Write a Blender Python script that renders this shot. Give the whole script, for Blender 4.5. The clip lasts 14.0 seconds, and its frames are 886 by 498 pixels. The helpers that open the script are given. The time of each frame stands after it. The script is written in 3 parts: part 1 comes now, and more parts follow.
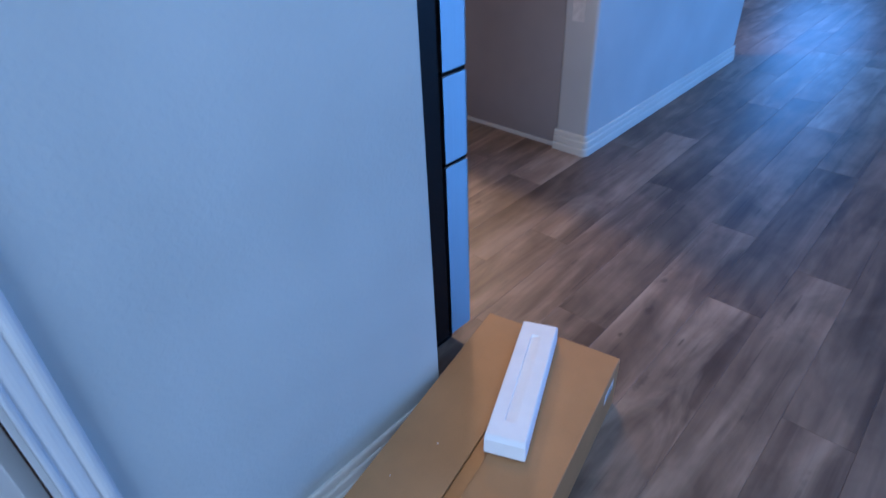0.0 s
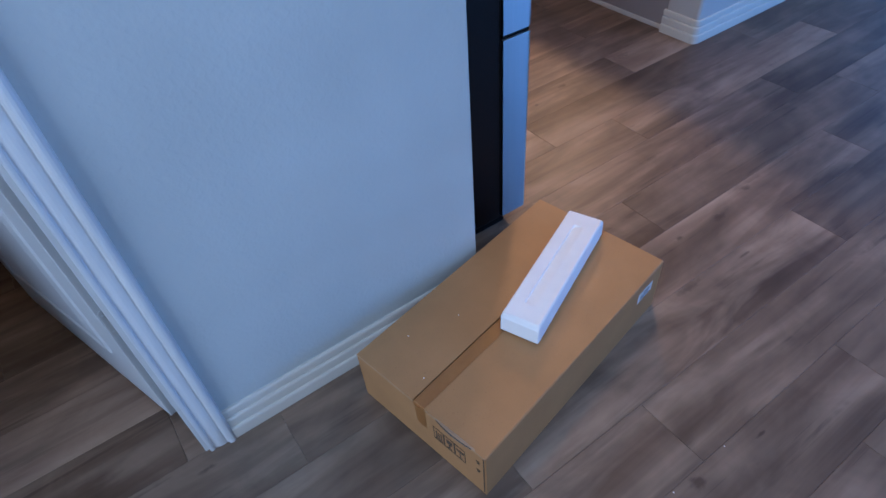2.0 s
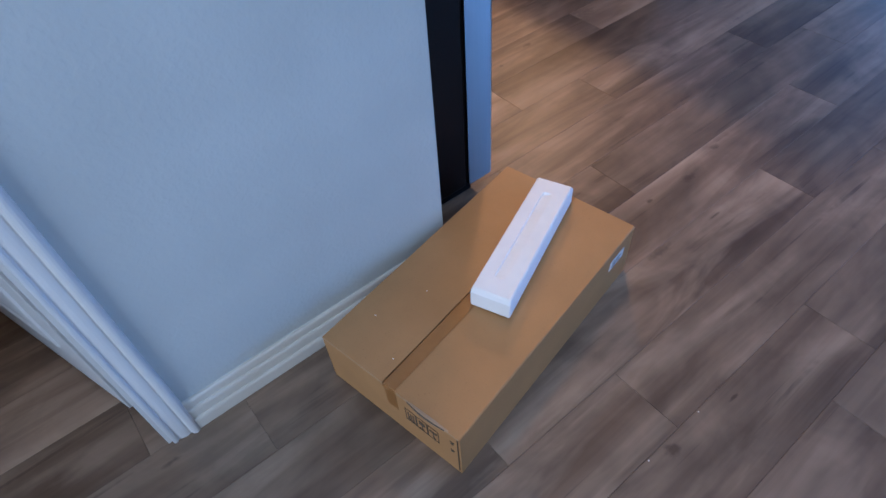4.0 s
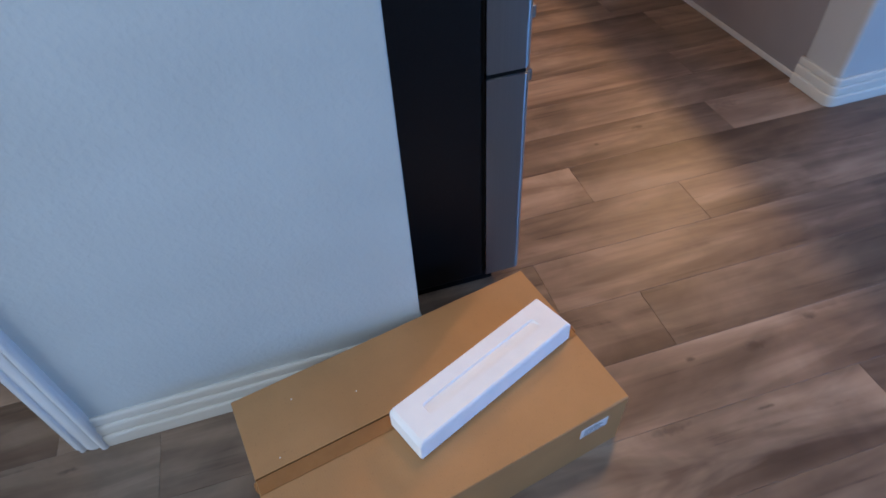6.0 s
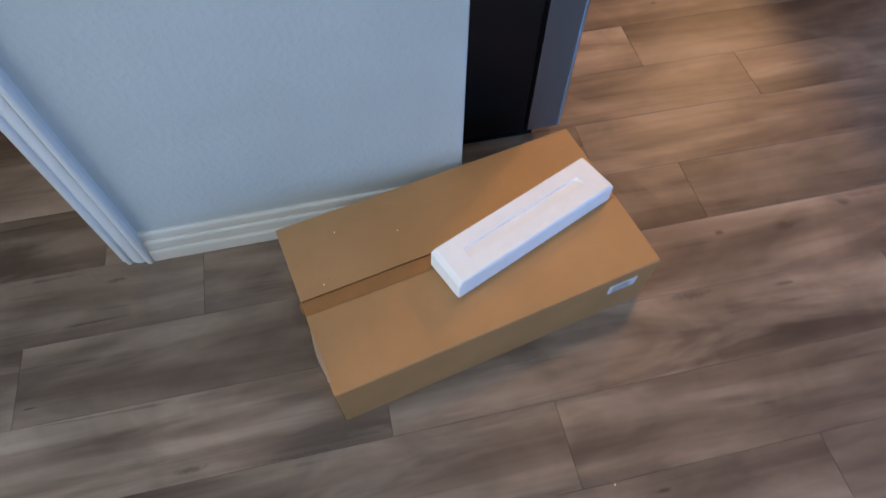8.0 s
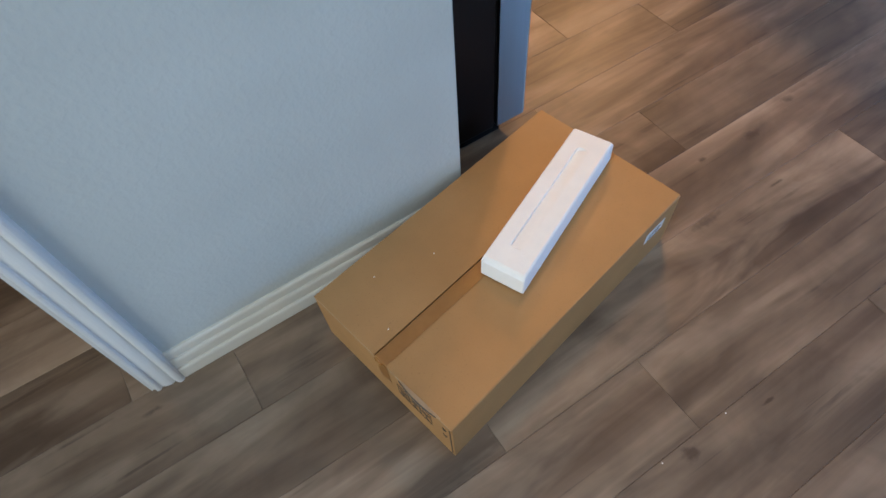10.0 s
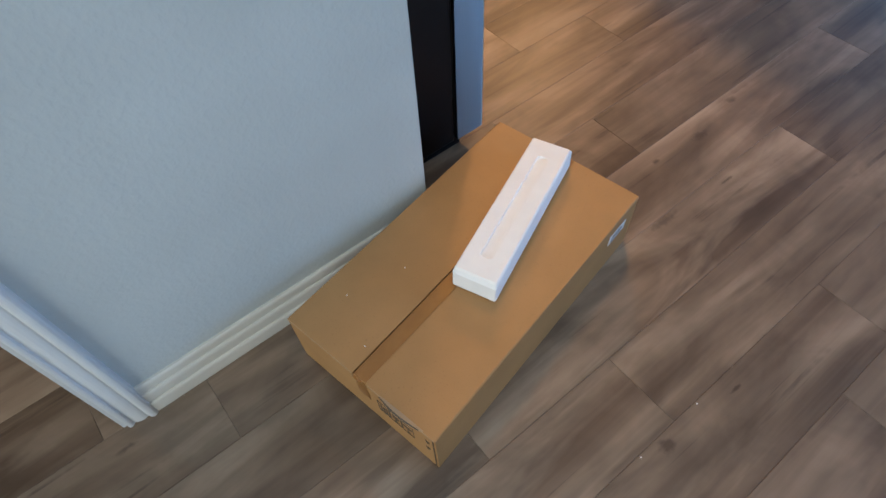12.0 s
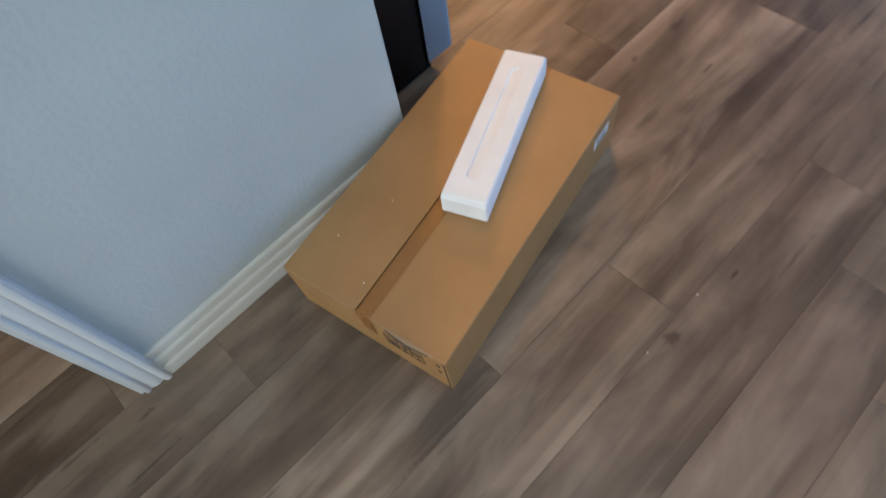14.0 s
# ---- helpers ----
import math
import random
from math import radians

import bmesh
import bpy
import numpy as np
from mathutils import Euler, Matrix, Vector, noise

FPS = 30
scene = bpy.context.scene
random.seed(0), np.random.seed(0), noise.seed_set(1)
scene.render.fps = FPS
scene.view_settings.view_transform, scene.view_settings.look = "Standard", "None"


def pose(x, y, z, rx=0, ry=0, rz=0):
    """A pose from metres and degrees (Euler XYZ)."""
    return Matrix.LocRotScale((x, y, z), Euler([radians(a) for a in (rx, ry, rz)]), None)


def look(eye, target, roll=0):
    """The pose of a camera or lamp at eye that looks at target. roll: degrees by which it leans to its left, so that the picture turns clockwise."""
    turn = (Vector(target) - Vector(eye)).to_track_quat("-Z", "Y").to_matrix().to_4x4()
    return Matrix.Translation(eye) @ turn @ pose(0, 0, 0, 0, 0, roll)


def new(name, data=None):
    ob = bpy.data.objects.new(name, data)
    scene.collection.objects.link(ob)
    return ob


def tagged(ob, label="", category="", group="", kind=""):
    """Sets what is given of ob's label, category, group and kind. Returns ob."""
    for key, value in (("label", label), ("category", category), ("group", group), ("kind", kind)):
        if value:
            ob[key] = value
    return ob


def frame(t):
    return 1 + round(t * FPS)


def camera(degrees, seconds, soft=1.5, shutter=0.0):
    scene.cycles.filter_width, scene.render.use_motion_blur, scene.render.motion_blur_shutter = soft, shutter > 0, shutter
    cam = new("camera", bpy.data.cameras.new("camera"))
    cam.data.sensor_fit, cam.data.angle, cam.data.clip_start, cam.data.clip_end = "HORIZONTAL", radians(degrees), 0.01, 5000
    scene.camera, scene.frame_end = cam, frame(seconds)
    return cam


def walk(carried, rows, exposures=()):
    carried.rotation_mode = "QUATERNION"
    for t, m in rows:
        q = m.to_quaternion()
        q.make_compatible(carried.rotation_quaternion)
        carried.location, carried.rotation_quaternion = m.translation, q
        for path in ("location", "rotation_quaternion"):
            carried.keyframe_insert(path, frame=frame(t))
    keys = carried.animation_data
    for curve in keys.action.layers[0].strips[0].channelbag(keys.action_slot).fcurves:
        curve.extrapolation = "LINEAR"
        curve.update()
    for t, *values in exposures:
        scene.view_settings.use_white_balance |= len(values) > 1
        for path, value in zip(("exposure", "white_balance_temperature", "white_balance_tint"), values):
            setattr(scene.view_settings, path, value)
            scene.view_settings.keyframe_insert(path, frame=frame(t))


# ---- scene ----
cam = camera(73.3, 14.0, shutter=0.3)
PATH = [
    (0, (-0.052, -0.926, 1.543), (1.134, 0.215, 0.406), -2.6),
    (0.5, (0.01, -0.985, 1.52), (0.93, 0.206, 0.203), -3.2),
    (1, (0.048, -1.079, 1.503), (0.749, 0.199, 0.133), -4.7),
    (1.5, (0.074, -1.081, 1.508), (0.812, 0.163, 0.127), -5.3),
    (2, (0.084, -1.07, 1.51), (0.83, 0.137, 0.101), -5.4),
    (2.5, (0.1, -1.097, 1.501), (0.842, 0.058, 0.047), -6.5),
    (2.7, (0.099, -1.089, 1.501), (0.853, 0.077, 0.062), -6.1),
    (4.8, (0.249, -1.004, 1.472), (1.022, 0.024, -0.06), -3.7),
    (5, (0.356, -1.021, 1.472), (1.112, 0.044, -0.043), -1.2),
    (5.5, (0.561, -1.019, 1.462), (1.089, 0.129, -0.088), -4.5),
    (6, (0.704, -0.968, 1.447), (1.035, 0.373, 0.001), -4.1),
    (6.5, (0.78, -0.934, 1.438), (0.928, 0.352, -0.088), -5.6),
    (6.6, (0.814, -0.908, 1.456), (1.025, 0.274, -0.144), 0.1),
    (7, (0.732, -0.928, 1.456), (0.645, 0.179, -0.208), -6.2),
    (7.5, (0.656, -0.935, 1.443), (0.707, 0.133, -0.248), -5.2),
    (8, (0.594, -0.974, 1.435), (0.821, 0.016, -0.288), 0.5),
    (8.2, (0.549, -1.012, 1.431), (0.812, -0.04, -0.297), -0.5),
    (10.3, (0.292, -0.872, 1.403), (0.882, 0.07, -0.26), -4.9),
    (10.5, (0.286, -0.869, 1.41), (0.911, 0.052, -0.251), -4.0),
    (11, (0.288, -0.876, 1.41), (0.916, 0.039, -0.254), -3.5),
    (11.5, (0.287, -0.884, 1.415), (0.948, 0.038, -0.232), -3.0),
    (12, (0.286, -0.888, 1.417), (0.935, 0.038, -0.233), -4.2),
    (12.5, (0.28, -0.88, 1.41), (0.889, 0.047, -0.255), -5.8),
    (13, (0.27, -0.875, 1.416), (0.874, 0.042, -0.256), -5.2),
    (13.5, (0.274, -0.887, 1.417), (0.892, 0.035, -0.246), -6.1),
    (14, (0.286, -0.907, 1.394), (0.817, -0.12, -0.366), -12.9),
]
# the clip's camera slowly gives up its cold white balance
TINT = [(0, -0.18, 4520, 10), (1.5, -0.2, 4720, 12), (2.7, -0.17, 4970, 12), (5, -0.03, 5400, 11), (6.5, -0.01, 5630, 9), (8, 0.06, 5950, 8), (10.5, 0.1, 6520, 4), (14, 0.06, 6520, 4)]
walk(cam, [(t, look(eye, target, roll)) for t, eye, target, roll in PATH], TINT)

# ---- world and large lights ----
world = bpy.data.worlds.new("dusk_sky")
scene.world = world
world.use_nodes = True
wn = world.node_tree.nodes
sky = wn.new("ShaderNodeTexSky")
sky.sky_type, sky.sun_disc = "NISHITA", False
sky.sun_elevation, sky.sun_rotation = radians(12), radians(200)
wn["Background"].inputs["Strength"].default_value = 0.06
world.node_tree.links.new(sky.outputs[0], wn["Background"].inputs["Color"])


def area(name, m, sx, sy, watts, colour):
    d = bpy.data.lights.new(name, "AREA")
    d.shape, d.size, d.size_y, d.energy, d.color = "RECTANGLE", sx, sy, watts, colour
    o = new(name, d)
    o.matrix_world = m
    return o


DAY = (0.24, 0.50, 1.0)
PALE = (0.86, 0.92, 1.0)
WARM = (1.0, 0.53, 0.22)
area("window_light_south", look((5.6, -4.4, 1.55), (4.6, 0, 1.2)), 2.8, 1.7, 185, DAY)
area("window_light_west", look((-3.92, -2.2, 1.6), (0.0, -0.9, 1.0)), 2.4, 1.7, 112, PALE)
area("window_light_east", look((9.35, 0.97, 1.5), (0, 0.97, 1.4)), 0.95, 1.3, 44, DAY)
# Unseen overhead fill, added to brighten the wall, box and floor.
area("fill_light_living", look((0.75, -1.15, 2.56), (0.75, -1.15, 0)), 0.8, 0.8, 11, (0.92, 0.95, 1.0))
area("ceiling_light_kitchen", look((3.69, 2.40, 2.56), (3.4, 2.2, 0)), 0.25, 0.25, 82, WARM)
area("ceiling_light_hall", look((1.72, 0.50, 2.56), (1.72, 0.50, 0)), 0.4, 0.4, 15, WARM)
area("ceiling_light_pantry", look((-1.2, 2.2, 2.5), (-1.2, 2.2, 0)), 0.35, 0.35, 6, WARM)


# ---- materials ----
class Mat:
    """A node material with a few short-hands."""

    def __init__(self, name, rough=0.5, metal=0.0):
        self.m = bpy.data.materials.new(name)
        self.m.use_nodes = True
        self.t = self.m.node_tree
        self.b = self.t.nodes["Principled BSDF"]
        self.b.inputs["Roughness"].default_value = rough
        self.b.inputs["Metallic"].default_value = metal

    def n(self, kind, ins=None, **props):
        node = self.t.nodes.new("ShaderNode" + kind)
        for k, v in props.items():
            setattr(node, k, v)
        for k, v in (ins or {}).items():
            self.put(node.inputs[k], v)
        return node

    def put(self, socket, v):
        if isinstance(v, bpy.types.NodeSocket):
            self.t.links.new(v, socket)
        else:
            socket.default_value = v

    def mapped(self, scale, source="Object", shift=None):
        co = self.n("TexCoord").outputs[source]
        mp = self.n("Mapping", {"Vector": co, "Scale": scale})
        if shift is not None:
            self.put(mp.inputs["Location"], shift)
        return mp.outputs[0]

    def noise(self, vec, scale, detail=4.0, rough=0.55, distort=0.0):
        return self.n("TexNoise", {"Vector": vec, "Scale": scale, "Detail": detail, "Roughness": rough, "Distortion": distort}).outputs["Fac"]

    def ramp(self, fac, stops):
        r = self.n("ValToRGB", {"Fac": fac})
        e = r.color_ramp.elements
        while len(e) < len(stops):
            e.new(0.5)
        for el, (p, c) in zip(e, stops):
            el.position, el.color = p, (*c, 1) if len(c) == 3 else c
        return r.outputs["Color"]

    def grey(self, fac, stops):
        return self.ramp(fac, [(p, (v, v, v)) for p, v in stops])

    def mix(self, fac, a, b, mode="MIX"):
        x = self.n("Mix", data_type="RGBA", blend_type=mode)
        self.put(x.inputs[0], fac)
        for i, v in ((6, a), (7, b)):
            self.put(x.inputs[i], v if isinstance(v, bpy.types.NodeSocket) else (*v, 1))
        return x.outputs[2]

    def math(self, op, a, b=0.0, c=0.0):
        return self.n("Math", {0: a, 1: b, 2: c}, operation=op).outputs[0]

    def bump(self, height, strength, distance):
        bp = self.n("Bump", {"Height": height, "Strength": strength, "Distance": distance})
        self.put(self.b.inputs["Normal"], bp.outputs[0])

    def colour(self, v):
        self.put(self.b.inputs["Base Color"], v if isinstance(v, bpy.types.NodeSocket) else (*v, 1))

    def rough(self, v):
        self.put(self.b.inputs["Roughness"], v)


def paint(name, base, rough, grain_scale, bump, dist, vary=0.06):
    """Painted plaster: a rolled, lightly knocked-down texture with faint blotches."""
    k = Mat(name, rough)
    v = k.mapped((1, 1, 1))
    blot = k.noise(v, 1.7, 3)
    lo, hi = [c * (1 - vary) for c in base], [min(1, c * (1 + vary)) for c in base]
    k.colour(k.ramp(blot, [(0.35, lo), (0.65, hi)]))
    bumps = k.grey(k.noise(v, grain_scale, 1.5, 0.45), [(0.36, 0), (0.66, 1)])
    fine = k.noise(v, grain_scale * 4.5, 2)
    k.bump(k.math("MULTIPLY_ADD", fine, 0.25, bumps), bump, dist)
    return k.m


wall_paint = paint("wall_paint", (0.49, 0.53, 0.525), 0.62, 70, 0.36, 0.0014)
far_paint = paint("pony_wall_paint", (0.50, 0.51, 0.50), 0.6, 62, 0.35, 0.001)
ceiling_paint = paint("ceiling_paint", (0.72, 0.72, 0.70), 0.8, 40, 0.4, 0.0015)
trim_paint = paint("trim_paint", (0.63, 0.65, 0.66), 0.32, 18, 0.06, 0.0004, 0.04)
# Creamier than trim_paint: warm bounce off the carton is put into the colour.
baseboard_paint = paint("bounce_tinted_trim_paint", (0.65, 0.645, 0.59), 0.34, 18, 0.06, 0.0004, 0.05)
grey_panel_paint = paint("grey_cabinet_paint", (0.3, 0.285, 0.285), 0.5, 30, 0.1, 0.0005, 0.08)


KNOTS = [(1.757, -0.281, 0.035, 0.019, 0.9), (1.565, -0.264, 0.016, 0.01, 0.8), (1.97, -0.242, 0.03, 0.014, 0.75), (1.665, -0.452, 0.035, 0.005, 0.8),
         (1.405, -0.433, 0.06, 0.016, 0.6), (0.34, -0.621, 0.12, 0.006, 0.75), (0.09, -0.6, 0.05, 0.008, 0.7), (-0.288, -0.373, 0.018, 0.003, 0.9), (-0.1, -0.056, 0.03, 0.008, 0.6),
         (0.9, -0.86, 0.03, 0.022, 0.8), (1.133, -0.875, 0.025, 0.005, 0.9), (1.98, 0.765, 0.03, 0.014, 0.75), (1.773, 0.717, 0.014, 0.01, 0.7), (2.38, 0.78, 0.09, 0.03, 0.5)]


def oak(name, low, high):
    """Grey-brown hickory-look vinyl: broad soft fields, curving figure, clustered dark streaks and scattered knots, a new cut for each board."""
    k = Mat(name, 0.4)
    info = k.n("ObjectInfo").outputs["Random"]
    off = k.n("CombineXYZ", {0: k.math("MULTIPLY", info, 37.0), 1: k.math("MULTIPLY", info, 91.0), 2: k.math("MULTIPLY", info, 13.0)}).outputs[0]
    co = k.n("VectorMath", {0: k.n("TexCoord").outputs["Object"], 1: off}, operation="ADD").outputs[0]

    def stretch(sx, sy):
        return k.n("Mapping", {"Vector": co, "Scale": (sx, sy, 1)}).outputs[0]

    fields = k.noise(stretch(0.75, 5.5), 1.0, 3.0, 0.5, 0.8)
    patch = k.noise(stretch(1.5, 9.0), 1.0, 3.5, 0.52, 0.9)
    cloud = k.noise(stretch(3.0, 5.0), 1.0, 4.0, 0.55, 0.6)
    figure = k.noise(stretch(0.5, 30), 1.0, 2.5, 0.5, 0.3)
    streak = k.noise(stretch(1.3, 52), 1.0, 3.0, 0.55, 0.35)
    fibre = k.noise(stretch(14, 260), 1.0, 3, 0.6)
    wood = k.ramp(fields, [(0.30, (0.140, 0.093, 0.065)), (0.43, (0.256, 0.179, 0.127)), (0.56, (0.368, 0.266, 0.192)), (0.72, (0.49, 0.372, 0.276))])
    wood = k.mix(k.grey(patch, [(0.52, 0.0), (0.66, 0.5)]), wood, (0.52, 0.395, 0.295))
    wood = k.mix(k.grey(patch, [(0.32, 0.5), (0.46, 0.0)]), wood, (0.165, 0.112, 0.080))
    wood = k.mix(k.grey(figure, [(0.32, 0.24), (0.45, 0.0)]), wood, (0.135, 0.090, 0.064))
    wood = k.mix(k.grey(figure, [(0.57, 0.0), (0.70, 0.18)]), wood, (0.56, 0.42, 0.31))
    wood = k.mix(0.7, wood, k.grey(cloud, [(0.33, 0.45), (0.64, 1.12)]), "MULTIPLY")
    gate = k.grey(cloud, [(0.40, 1.0), (0.52, 0.0)])
    wood = k.mix(k.math("MULTIPLY", gate, k.grey(streak, [(0.30, 0.62), (0.39, 0.0)])), wood, (0.075, 0.05, 0.037))
    wood = k.mix(0.09, wood, k.grey(fibre, [(0.3, 0.4), (0.7, 1.0)]), "MULTIPLY")
    # knots and splits that stand out: place, half length, half width
    at = k.n("SeparateXYZ", {0: k.n("NewGeometry").outputs["Position"]})
    wob = k.math("MULTIPLY", k.math("SUBTRACT", k.noise(k.n("NewGeometry").outputs["Position"], 55, 3), 0.5), 1.5)
    for x, y, rx, ry, deep in KNOTS:
        u = k.math("MULTIPLY", k.math("SUBTRACT", at.outputs[0], x), 1 / rx)
        v = k.math("MULTIPLY", k.math("SUBTRACT", at.outputs[1], y), 1 / ry)
        d = k.math("ADD", k.math("SQRT", k.math("ADD", k.math("MULTIPLY", u, u), k.math("MULTIPLY", v, v))), wob)
        wood = k.mix(k.grey(d, [(0.3, deep * 0.85), (1.3, 0.0)]), wood, (0.08, 0.054, 0.04))
    tone = k.n("MapRange", {0: info, 3: low, 4: high}).outputs[0]
    grey = k.n("CombineXYZ", {0: tone, 1: tone, 2: tone}).outputs[0]
    wood = k.mix(1.0, wood, grey, "MULTIPLY")
    info2 = k.math("FRACT", k.math("MULTIPLY", info, 7.31))
    wood = k.mix(k.math("MULTIPLY", info2, 0.35), wood, k.mix(1.0, wood, (0.90, 0.98, 0.97), "MULTIPLY"))
    k.colour(wood)
    k.rough(k.n("MapRange", {0: figure, 3: 0.38, 4: 0.49}).outputs[0])
    k.b.inputs["Specular IOR Level"].default_value = 0.36
    k.bump(k.math("MULTIPLY_ADD", fibre, 0.5, figure), 0.22, 0.0006)
    return k.m


def cardboard(name, base):
    """Kraft board: faint flute lines along its length, fibre flecks and broad scuffs."""
    k = Mat(name, 0.52)
    v = k.mapped((1, 1, 1))
    scuff = k.noise(v, 5.5, 5, 0.6)
    fleck = k.noise(v, 240, 2)
    c = k.ramp(scuff, [(0.3, [x * 0.9 for x in base]), (0.7, [x * 1.06 for x in base])])
    c = k.mix(k.grey(fleck, [(0.62, 0.0), (0.75, 0.35)]), c, [x * 0.55 for x in base])
    k.colour(c)
    k.b.inputs["Specular IOR Level"].default_value = 0.4
    flute = k.n("TexWave", {"Vector": v, "Scale": 55.0, "Distortion": 0.8, "Detail": 1.0}, bands_direction="X").outputs["Fac"]
    k.bump(k.math("MULTIPLY_ADD", fleck, 0.4, k.math("MULTIPLY_ADD", flute, 0.3, k.math("MULTIPLY", scuff, 1.0))), 0.25, 0.0006)
    return k.m


def foam_mat():
    k = Mat("white_foam", 0.75)
    v = k.mapped((1, 1, 1))
    bead = k.n("TexVoronoi", {"Vector": v, "Scale": 210.0}).outputs["Distance"]
    blot = k.noise(v, 14, 3)
    k.colour(k.ramp(blot, [(0.3, (0.9, 0.9, 0.9)), (0.7, (0.95, 0.95, 0.94))]))
    k.b.inputs["Subsurface Weight"].default_value = 0.15
    k.b.inputs["Subsurface Radius"].default_value = (0.01, 0.01, 0.01)
    k.bump(bead, 0.35, 0.0008)
    return k.m


def steel():
    """Brushed stainless steel, brushed along its height."""
    k = Mat("brushed_steel", 0.3, 1.0)
    v = k.mapped((900, 900, 3.0))
    br = k.noise(v, 1.0, 3)
    k.colour(k.ramp(br, [(0.3, (0.29, 0.29, 0.295)), (0.7, (0.325, 0.325, 0.33))]))
    k.rough(k.n("MapRange", {0: br, 3: 0.41, 4: 0.47}).outputs[0])
    k.put(k.b.inputs["Anisotropic"], 0.95)
    k.put(k.b.inputs["Anisotropic Rotation"], 0.25)
    k.put(k.b.inputs["Tangent"], k.n("Tangent", direction_type="RADIAL", axis="Z").outputs[0])
    k.bump(br, 0.05, 0.0002)
    return k.m


def plain(name, base, rough, metal=0.0, vary=0.1, scale=30, bump=0.1):
    k = Mat(name, rough, metal)
    v = k.mapped((1, 1, 1))
    f = k.noise(v, scale, 4)
    k.colour(k.ramp(f, [(0.3, [x * (1 - vary) for x in base]), (0.7, [x * (1 + vary) for x in base])]))
    k.bump(f, bump, 0.0005)
    return k.m


plank_light = oak("vinyl_plank_light", 0.83, 0.96)
plank_mat = oak("vinyl_plank", 0.59, 0.76)
plank_dark = oak("vinyl_plank_dark", 0.43, 0.54)
kraft = cardboard("kraft_cardboard", (0.425, 0.228, 0.088))
kraft_in = cardboard("kraft_edge", (0.47, 0.31, 0.17))
foam_white = foam_mat()
steel_mat = steel()
black_side = plain("black_fridge_side", (0.007, 0.007, 0.0075), 0.45, 0, 0.2, 300, 0.25)
black_side.node_tree.nodes["Principled BSDF"].inputs["Specular IOR Level"].default_value = 0.18
gasket = plain("dark_gasket", (0.008, 0.008, 0.008), 0.8)
gasket.node_tree.nodes["Principled BSDF"].inputs["Specular IOR Level"].default_value = 0.08
sub_mat = plain("underlay", (0.03, 0.025, 0.02), 0.9)
# Ink of the printed marks; it also colours the strips painted as gap shade.
print_and_shade_ink = plain("black_print_and_shade", (0.085, 0.06, 0.045), 0.6)
label_white = plain("white_label", (0.7, 0.7, 0.72), 0.4)
grey_ink = plain("grey_print", (0.3, 0.3, 0.31), 0.5)
# Neutral grey, slightly darker than trim_paint.
hinge_paint = plain("grey_hinge_paint", (0.55, 0.555, 0.55), 0.36)
plastic_white = plain("white_plastic", (0.62, 0.6, 0.57), 0.35)


def tape_mat():
    k = Mat("brown_packing_tape", 0.3)
    f = k.noise(k.mapped((1, 1, 1)), 30, 4)
    k.colour(k.ramp(f, [(0.3, (0.285, 0.124, 0.030)), (0.7, (0.335, 0.150, 0.040))]))
    k.bump(f, 0.2, 0.0006)
    return k.m


tape_brown = tape_mat()


# ---- building helpers ----
def mesh_of(bm, name, material):
    bmesh.ops.recalc_face_normals(bm, faces=bm.faces)
    me = bpy.data.meshes.new(name)
    bm.to_mesh(me)
    bm.free()
    me.materials.append(material)
    return me


def thing(name, bm, material, label="", category="", group="", kind="", m=None):
    ob = new(name, mesh_of(bm, name, material))
    if m is not None:
        ob.matrix_world = m
    return tagged(ob, label, category, group, kind)


def empty(name, m, label="", category="", kind=""):
    ob = new(name)
    ob.empty_display_size = 0.1
    ob.matrix_basis = m
    return tagged(ob, label, category, "", kind)


def part(name, bm, material, parent, label="", smooth=False):
    ob = new(name, mesh_of(bm, name, material))
    ob.parent = parent
    if smooth:
        for p in ob.data.polygons:
            p.use_smooth = True
    return tagged(ob, label)


def box(x0, y0, z0, x1, y1, z1, bevel=0.0, segments=2, bm=None):
    own = bm is None
    bm = bm or bmesh.new()
    made = bmesh.ops.create_cube(bm, size=1, matrix=Matrix.Translation(((x0 + x1) / 2, (y0 + y1) / 2, (z0 + z1) / 2)) @ Matrix.Diagonal((x1 - x0, y1 - y0, z1 - z0, 1)))
    if bevel:
        edges = list({e for v in made["verts"] for e in v.link_edges})
        bmesh.ops.bevel(bm, geom=edges, offset=bevel, segments=segments, affect="EDGES", profile=0.5)
    return bm


def extrude_profile(points, m0, m1, bm=None):
    """A closed outline in the local xy plane, swept straight from pose m0 to pose m1."""
    bm = bm or bmesh.new()
    a = [bm.verts.new(m0 @ Vector((x, y, 0))) for x, y in points]
    b = [bm.verts.new(m1 @ Vector((x, y, 0))) for x, y in points]
    n = len(points)
    for i in range(n):
        bm.faces.new((a[i], a[(i + 1) % n], b[(i + 1) % n], b[i]))
    bm.faces.new(a)
    bm.faces.new(b[::-1])
    return bm


def rod(p, q, r, bm=None, n=14):
    bm = bm or bmesh.new()
    d = Vector(q) - Vector(p)
    m = Matrix.Translation((Vector(p) + Vector(q)) / 2) @ d.to_track_quat("Z", "Y").to_matrix().to_4x4()
    bmesh.ops.create_cone(bm, cap_ends=True, segments=n, radius1=r, radius2=r, depth=d.length, matrix=m)
    return bm


def rounded(l, w, r, n=4, cx=0.0):
    out = []
    for sx, sy, a0 in ((1, 1, 0), (-1, 1, 90), (-1, -1, 180), (1, -1, 270)):
        for i in range(n + 1):
            a = radians(a0 + 90 * i / n)
            out.append((cx + sx * (l / 2 - r) + r * math.cos(a), sy * (w / 2 - r) + r * math.sin(a)))
    return out


